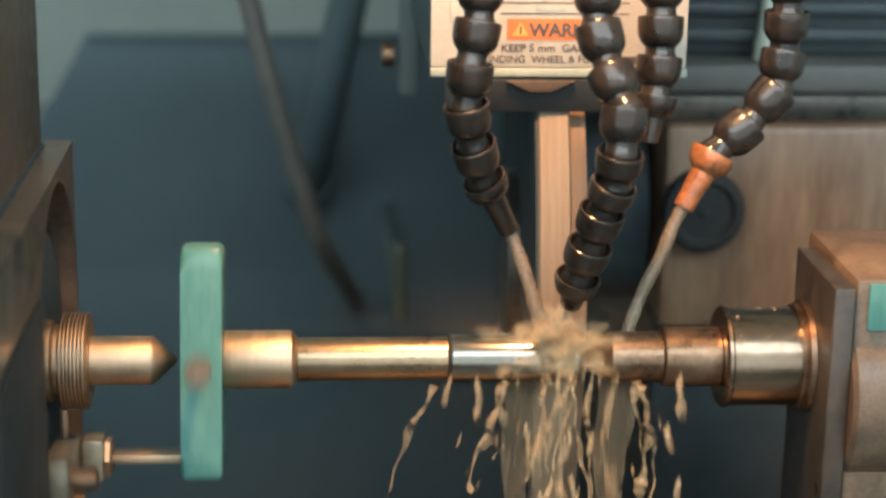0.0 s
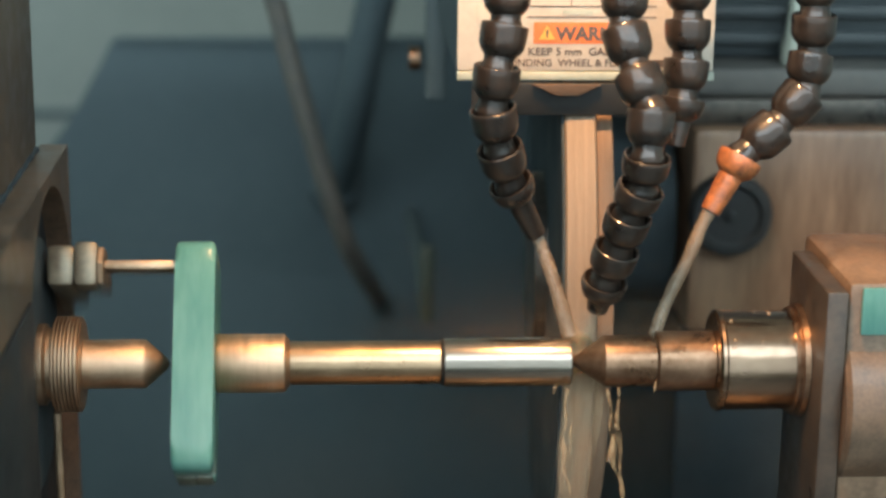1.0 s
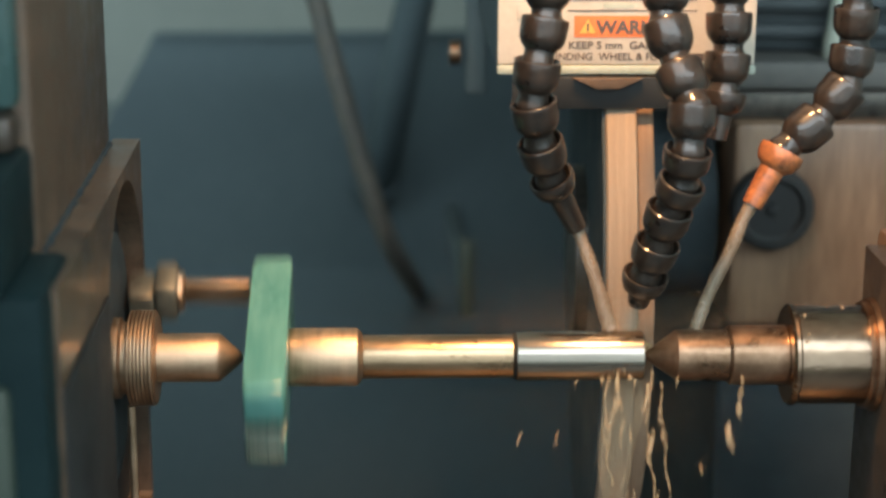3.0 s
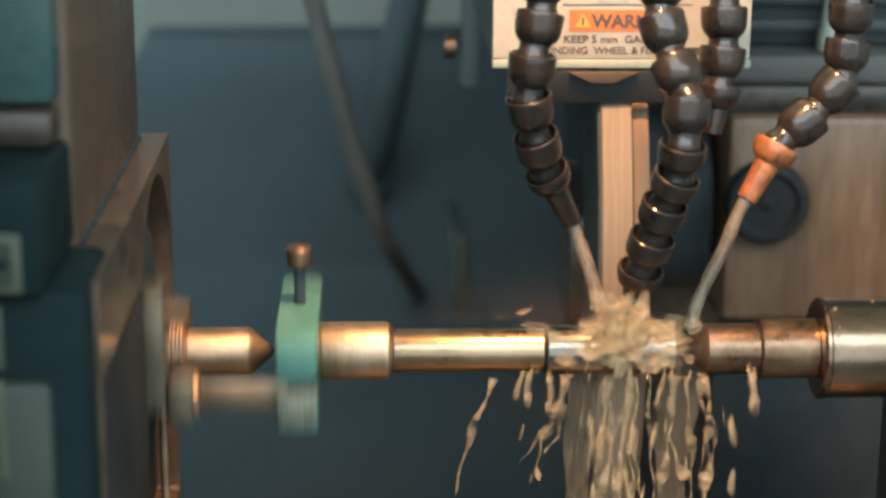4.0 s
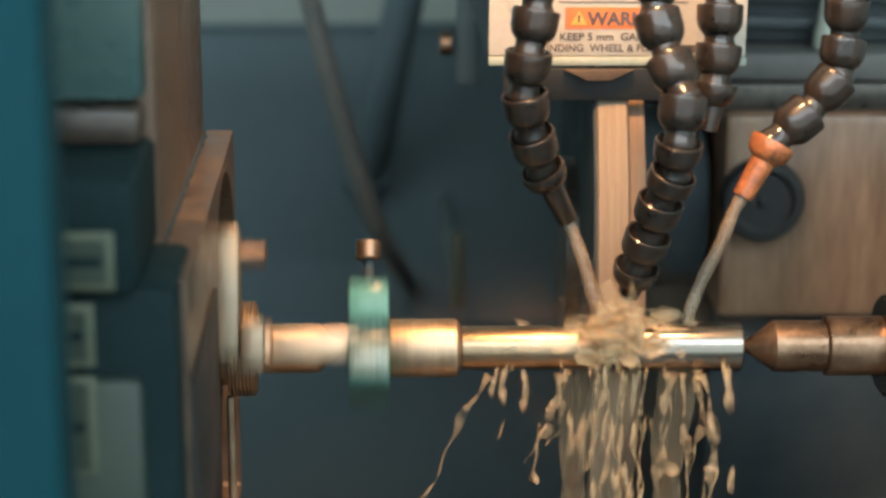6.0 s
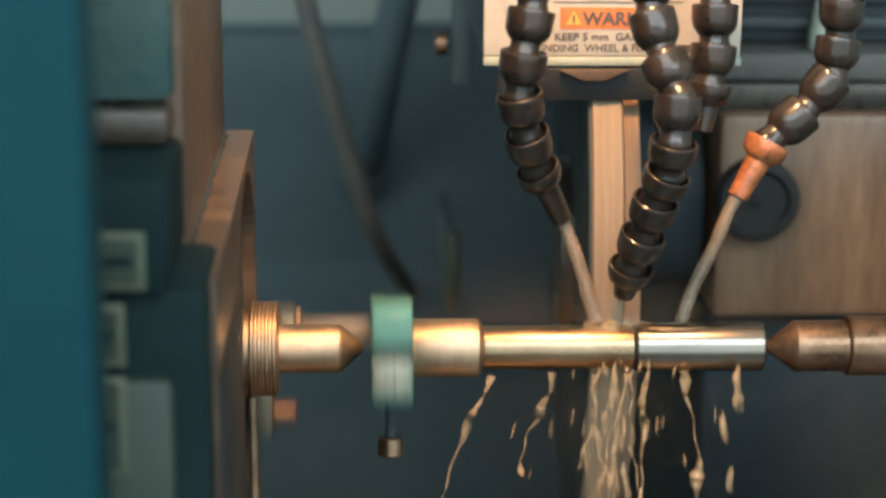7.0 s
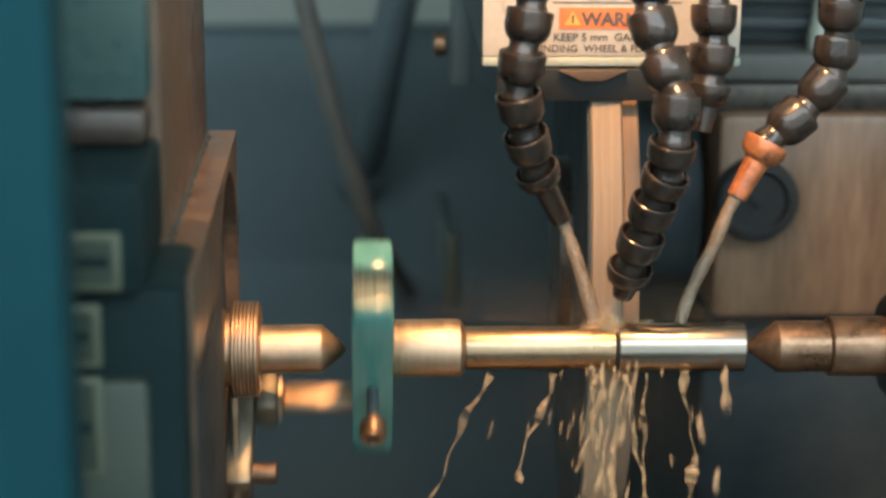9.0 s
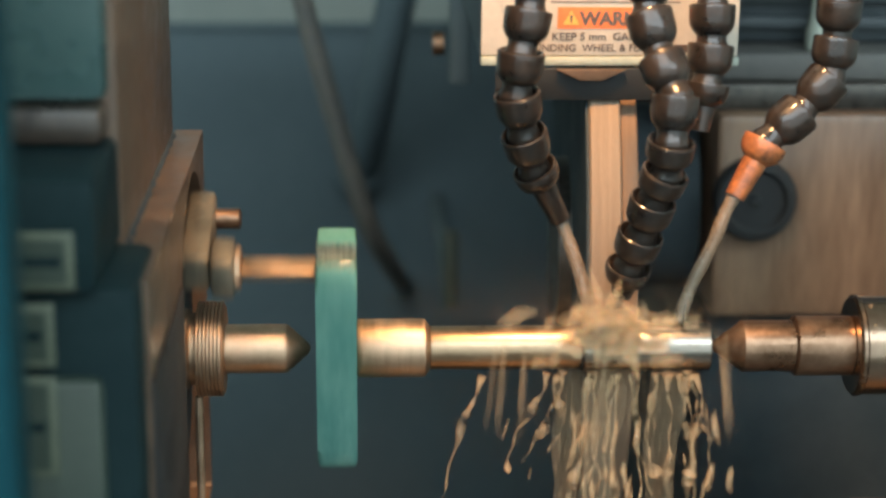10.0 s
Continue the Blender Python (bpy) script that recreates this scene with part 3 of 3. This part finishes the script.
def workpiece():
    w = thing("steel_shaft", "stepped steel shaft turning between centres, wet with coolant", "shaft", REST)
    part("collar", lathe([(-0.0365, 0.003), (-0.0365, 0.0120), (-0.0176, 0.0120), (-0.0176, 0.0150), (-0.0168, 0.0155), (0.0165, 0.0155), (0.0180, 0.0152), (0.0205, 0.0122), (0.0208, 0.0100)], n=72), M_TURNED, w, "dull turned end collar")
    part("middle", lathe([(0.0209, 0.009), (0.0209, 0.0114), (0.0215, 0.0116), (0.1000, 0.0116), (0.1005, 0.0110), (0.1006, 0.009)], n=72), M_WETSTEEL, w, "smooth middle length, wet with coolant")
    part("groove", lathe([(0.1007, 0.009), (0.1007, 0.0122), (0.1012, 0.0126), (0.1018, 0.0122), (0.1019, 0.009)], n=48), M_DARKSTEEL, w)
    part("ground_end", lathe([(0.1020, 0.009), (0.1020, 0.0129), (0.1026, 0.0132), (0.1690, 0.0132), (0.1697, 0.0126), (0.1697, 0.004)], n=96), M_STEEL, w, "bright ground end")
    TURNING.append(w)


def carrier():
    """The clamping dog on the shaft: a long rounded plate, its length along the driver pin's radius."""
    w = thing("lathe_carrier", "teal painted clamping carrier on the shaft, chipped at its ends", "lathe carrier", REST)
    x0, x1 = -0.0388, -0.0178
    half = [(0.0030, 0.0480), (0.0030, 0.0612), (0.0215, 0.0612), (0.0245, 0.0588), (0.0258, 0.0480), (0.0268, 0.020)]
    outline = half + [(y, -z) for y, z in half[::-1]]
    outline += [(-y, -z) for y, z in outline]
    bm = prism(outline, x0, x1, 0.0028)
    bm.transform(Matrix(((0, 1, 0, 0), (1, 0, 0, 0), (0, 0, 1, 0), (0, 0, 0, 1))))
    plate = part("plate", bm, M_TEAL, w, "teal plate with bare slotted ends")
    plate.data.materials.append(M_TEALWORN)
    for f in plate.data.polygons:
        if abs(f.center.z) > 0.0602 and f.center.y * f.center.z < 0 or abs(f.center.y) < 0.0045 and abs(f.center.z) > 0.047:
            f.material_index = 1
    aim = Vector((0, math.sin(radians(88)), math.cos(radians(88))))
    root = Vector((-0.0283, 0, 0))
    part("screw_shank", lathe([(0, 0.002), (0, 0.0030), (0.025, 0.0030), (0.0252, 0.002)], along(root + aim * 0.024, root + aim * 0.06), 16), M_DEEP, w)
    part("screw_head", lathe([(0, 0.002), (0, 0.0060), (0.001, 0.0068), (0.0095, 0.0068), (0.0102, 0.0062), (0.0102, 0.0036), (0.006, 0.0034)], along(root + aim * 0.0475, root + aim * 0.06), 24), M_RUSTY, w, "brown steel socket screw head")
    CARRIERS.append(w)


def driver():
    """The driving arm on the workhead's face: arm, clamp block and pin."""
    w = thing("driver_arm", "oily steel driving arm with a pin that turns the carrier", "driver arm", REST)
    part("ring", lathe([(-0.1155, 0.026), (-0.1155, 0.066), (-0.1150, 0.067), (-0.1105, 0.067), (-0.1100, 0.066), (-0.1100, 0.026)], n=64), M_BLACK, w)
    part("arm", box(-0.1072, -0.0925, -0.006, 0.058, 0.041, 0.063, 0.003), M_ARM, w, "flat worn steel arm")
    part("arm_stud", lathe([(-0.1100, 0.003), (-0.1100, 0.008), (-0.1074, 0.008), (-0.1073, 0.003)], pose(0, 0.046, 0.052), 20), M_DARKSTEEL, w)
    part("arm_bolt", lathe([(0, 0.002), (0, 0.0055), (0.012, 0.0055), (0.013, 0.0045)], pose(-0.0924, 0.046, 0.052), 16), M_RUSTY, w)
    part("clamp_block", box(-0.0923, -0.0800, -0.0120, 0.0120, 0.0400, 0.0640, 0.003), M_ARM, w, "pitted steel clamp block")
    part("clamp_nut", lathe([(-0.0799, 0.004), (-0.0799, 0.0110), (-0.0775, 0.0110), (-0.0768, 0.0095), (-0.0768, 0.004)], pose(0, 0, 0.052), 6), M_CENTRE, w)
    part("pin", box(-0.0767, -0.0330, -0.0070, 0.0070, 0.0495, 0.0545, 0.0012), M_CENTRE, w, "bright flat driving pin")
    TURNING.append(w)


table()
workhead()
tailstock()
workpiece()
carrier()
driver()

# ---------------------------------------------------------------- coolant
FLOW_T = [0, 0.25, 0.5, 0.9, 2.2, 2.7, 3.6, 3.8, 5.7, 6.6, 6.9, 9.0, 9.3, 9.5, 10]
FLOW_A = [0.85, 0.7, 0.30, 0.08, 0.08, 0.25, 0.7, 0.95, 1.0, 0.8, 0.6, 0.6, 0.75, 1.0, 1.0]
DROPS, STRANDS, SPLASHES, MISTS = [], [], [], []


def flow(t):
    return float(np.interp(t, FLOW_T, FLOW_A))


def jets():
    for way, r0, r1 in (([(0.0632, 0.0200, 0.0655), (0.0679, 0.018, 0.0545), (0.0730, 0.014, 0.040), (0.0775, 0.010, 0.0254), (0.0815, 0.007, 0.0120)], 0.0031, 0.0046),
                        ([(0.1565, 0.0200, 0.0775), (0.1515, 0.018, 0.0684), (0.1450, 0.015, 0.052), (0.1381, 0.013, 0.0385), (0.1322, 0.011, 0.0249), (0.1268, 0.008, 0.0095)], 0.0036, 0.0034)):
        pts = smooth_points(way, 5)
        rad = [(r0 + (r1 - r0) * k / len(pts)) * (1 + 0.05 * math.sin(0.9 * k + 1)) for k in range(len(pts))]
        j = part("coolant_jet", tube(pts, rad, 18, 0.05, 3), M_JET)
        j.matrix_world = pose(0, 0, ZS)
        tagged(j, "milky coolant jet falling from a nozzle to the wheel", "coolant jet", "coolant jets")


def streak(length, r, seed):
    """A torn falling streak of coolant: swollen head below, thin ragged tail above."""
    rnd = random.Random(seed)
    n, a, b, c = 22, rnd.random() * 6, rnd.random() * 6, rnd.uniform(7, 17)
    pts, rad = [], []
    for k in range(n):
        u = k / (n - 1)
        pts.append((0.05 * length * math.sin(a + 5 * u), 0.03 * length * math.sin(b + 4 * u), -length * u))
        lump = 0.45 + 0.55 * abs(math.sin(b + c * u)) + 0.25 * math.sin(a + 17 * u)
        rad.append(max(0.00025, r * lump * min(1, 5 * u + 0.2) * min(1, 7 * (1 - u) + 0.15) * (0.6 + 0.4 * u)))
    return tube(pts, rad, 9, 0.14, seed)


def falling():
    rnd = random.Random(11)
    for k in range(110):
        near = rnd.random() < 0.5
        x = 0.089 + (rnd.gauss(-0.004, 0.010) if near else rnd.uniform(-0.068, 0.066))
        big = rnd.random()
        length, r = (rnd.uniform(0.012, 0.036), rnd.uniform(0.0009, 0.0028)) if big < 0.46 else (rnd.uniform(0.002, 0.006), rnd.uniform(0.0005, 0.0013))
        d = part("coolant_drop", streak(length, r, k), M_COOL)
        tagged(d, "milky streak of coolant falling from the shaft", "coolant drop", "falling coolant")
        slant = (x - 0.089) * 3.2 + rnd.uniform(-0.25, 0.12)
        d["rank"] = k / 110
        DROPS.append((d, x, rnd.uniform(-0.030, -0.010), slant, rnd.randrange(5), rnd.uniform(0.85, 1.15), math.degrees(math.atan(slant)) * 0.9))
        d.matrix_world = pose(x, 0.03, ZS - 0.125)


def hanging():
    """Strands that run off the shaft and the wheel's foot: thin ones always, thick ragged ones when the flow is strong."""
    rnd = random.Random(23)
    for k in range(18):
        thick = k >= 7
        x = 0.089 + (rnd.uniform(-0.080, 0.050) if thick else rnd.uniform(-0.014, 0.018))
        ln = rnd.uniform(0.045, 0.10) if thick else rnd.uniform(0.05, 0.10)
        pts, rad, a, b = [], [], rnd.random() * 6, rnd.random() * 6
        for j in range(28):
            u = j / 27
            pts.append(((0.0055 if thick else 0.0030) * math.sin(a + 4.5 * u) * u + (0.0008 * math.sin(b + 21 * u)), 0.002 * math.sin(b + 5 * u) * u, -ln * u))
            if thick:
                rad.append((0.0014 * math.exp(-10 * u) + 0.0006) * (0.7 + 0.6 * abs(math.sin(a + 23 * u))) + 0.0046 * max(0, math.sin(b + 9 * u)) ** 2 * (0.6 + 0.4 * math.sin(a + 37 * u) ** 2) * (0.35 + 0.65 * u))
            else:
                rad.append(0.0007 + 0.0012 * max(0, math.sin(a + 9 * u)) ** 2)
        rad[-1] = 0.0003
        s = part("coolant_strand", tube(pts, rad, 10), M_FILM)
        tagged(s, "ragged milky strand of coolant hanging from the shaft" if thick else "thin milky strand of coolant running off the wheel", "coolant strand", "running coolant")
        STRANDS.append((s, x, rnd.uniform(-0.020, -0.012), 6 + (x - 0.089) * -300 if thick else rnd.uniform(-6, 6), rnd.random() * 6, 0.5 + 0.045 * (k - 7) if thick else (0.0 if k < 3 else 0.4)))
        s.matrix_world = pose(x, 0, ZS - 0.011)
    for x0, x1, r in ((0.062, 0.080, 0.66), (0.112, 0.134, 0.66), (0.078, 0.101, 0.0)):
        bm = bmesh.new()
        grid = [[bm.verts.new((x0 + (x1 - x0) * i / 8 * (1 - 0.35 * j / 10) + 0.0015 * math.sin(3 * i + j), 0.0025 * math.sin(i * 1.3 + j * 0.6) + 0.006, -0.010 - 0.10 * j / 10)) for i in range(9)] for j in range(11)]
        for j in range(10):
            for i in range(8):
                bm.faces.new((grid[j][i], grid[j][i + 1], grid[j + 1][i + 1], grid[j + 1][i]))
        bmesh.ops.solidify(bm, geom=bm.faces[:], thickness=0.0008)
        c = part("coolant_sheet", bm, M_SHEET)
        tagged(c, "thin translucent sheet of coolant falling behind the shaft", "coolant sheet", "running coolant")
        STRANDS.append((c, 0.0, 0.0, 0.0, r * 7, r))
        c.matrix_world = pose(0, 0, ZS)


def splash():
    """Torn lumps of spray thrown up where the jets meet the wheel."""
    rnd = random.Random(31)
    for k in range(120):
        plume = k % 4 == 0
        bm = bmesh.new()
        bmesh.ops.create_icosphere(bm, subdivisions=3, radius=1)
        sx, sy, sz = (rnd.uniform(0.0015, 0.0045), 0.0025, rnd.uniform(0.005, 0.014)) if plume else (rnd.uniform(0.002, 0.009), rnd.uniform(0.0015, 0.004), rnd.uniform(0.0012, 0.0045))
        for v in bm.verts:
            q = 1 + 0.60 * noise.noise(v.co * 1.4 + Vector((k * 3.1, 0, 0))) + 0.2 * noise.noise(v.co * 3.7 + Vector((0, k * 2.3, 0)))
            v.co = Vector((v.co.x * sx, v.co.y * sy, v.co.z * sz)) * q
        s = part("coolant_splash", bm, M_MIST)
        tagged(s, "torn milky spray where coolant strikes the wheel", "coolant splash", "coolant spray")
        SPLASHES.append((s, rnd.gauss(-0.001, 0.005) if plume else rnd.gauss(0.002, 0.017), rnd.uniform(-0.034, -0.010), rnd.uniform(0.006, 0.024) if plume else abs(rnd.gauss(0, 0.008)) + 0.004, k / 120, rnd.random() * 6))
        s.matrix_world = pose(0.09, 0.0, ZS)


def mist():
    """Fine droplets hanging in the air round the wheel and the shaft."""
    rnd = random.Random(77)
    verts, faces = [], []
    tet = ((1, 1, 1), (1, -1, -1), (-1, 1, -1), (-1, -1, 1))
    while len(verts) < 4 * 44000:
        x, y = rnd.gauss(0.0, 0.050), rnd.gauss(-0.002, 0.018)
        up = rnd.random() < 0.62
        z = 0.010 + rnd.expovariate(1 / 0.013) if up else -0.012 - rnd.expovariate(1 / 0.035)
        if y * y + z * z < 0.0158 ** 2 or y > 0.012 and abs(x) < 0.03 and up:
            continue
        r = rnd.uniform(0.00004, 0.00010)
        n = len(verts)
        verts += [(x + a * r, y + b * r, z + c * r) for a, b, c in tet]
        faces += [(n, n + 1, n + 2), (n, n + 3, n + 1), (n, n + 2, n + 3), (n + 1, n + 3, n + 2)]
    me = bpy.data.meshes.new("coolant_mist")
    me.from_pydata(verts, [], faces)
    me.materials.append(M_COOL)
    ob = new("coolant_mist", me)
    ob.matrix_world = pose(0.085, 0, ZS)
    tagged(ob, "fine coolant mist hanging round the shaft", "coolant mist", kind="stuff")
    MISTS.append(ob)


jets()
mist()
falling()
hanging()
splash()


def coolant_motion():
    frames = range(10 * FPS + 1)
    fall = (0.0, -0.030, -0.064, -0.104, -0.150)
    for d, x, y, slant, phase, speed, lean in DROPS:
        rows = []
        for k in frames:
            step = (k + phase) % 5
            lap = (k + phase) // 5
            off = 0.006 * math.sin(lap * 2.4 + phase)
            if d["rank"] < flow((k - step) / FPS):
                z = fall[step] * speed
                rows.append((k / FPS, pose(x + off + (-z) * slant * 0.6, y, ZS - 0.002 + z, 0, -lean * 0.6, 0)))
            else:
                rows.append((k / FPS, pose(x, 0.03, ZS - 0.1295, 90, 0, 0)))
        walk(d, rows)
    for ob in MISTS:
        walk(ob, [(k / FPS, pose(0.085 + 0.004 * math.sin(k * 1.7), 0, ZS + 0.0015 * math.sin(k * 2.9))) for k in frames])
    for s, x, y, lean, ph, rank in STRANDS:
        rows = []
        for k in range(151):
            on = flow(k / 15) >= rank
            sheet = x == 0.0
            sway = 0.0 if sheet else 4 * math.sin(k * 1.3 + ph)
            if on:
                rows.append((k / 15, pose(x + (0.0 if sheet else 0.0022 * math.sin(k * 1.9 + ph)), y, ZS if sheet else ZS - 0.0095, 0, lean + sway, 0 if sheet else 30 * math.sin(k * 0.7 + ph))))
            else:
                rows.append((k / 15, pose(x, 0.05, ZS - (0.125 if sheet else 0.1275), -89, 0, 0)))
        walk(s, rows)
    for s, dx, dy, dz, rank, ph in SPLASHES:
        rows = []
        for k in frames:
            a = max(0.0, (flow(k / FPS) - 0.52) / 0.48)
            up = dz * a if rank < a + 0.1 else 0.0
            jig = 0.006 * math.sin(k * 2.3 + ph), 0.008 * math.sin(k * 2.7 + 2 * ph)
            spread = 0.35 + 0.65 * a
            rows.append((k / FPS, pose(0.087 + dx * spread + jig[0], (0.002 if up else 0.012) + dy * a, ZS + (0.004 + up + jig[1] if up else 0.0), 0, 20 * math.sin(k * 1.1 + ph), 0)))
        walk(s, rows)


# ---------------------------------------------------------------- what moves
def motions():
    tenths = [k / 10 for k in range(101)]
    for ob in SLIDING:
        walk(ob, [(t, pose(travel(t), 0, ZS)) for t in tenths])
    for ob in TURNING:
        walk(ob, [(k / FPS, pose(travel(k / FPS), 0, ZS, turn(k / FPS))) for k in range(10 * FPS + 1)])
    for ob in CARRIERS:
        walk(ob, [(k / FPS, pose(travel(k / FPS), 0, ZS, turn(k / FPS) + LAG)) for k in range(10 * FPS + 1)])
    coolant_motion()


motions()
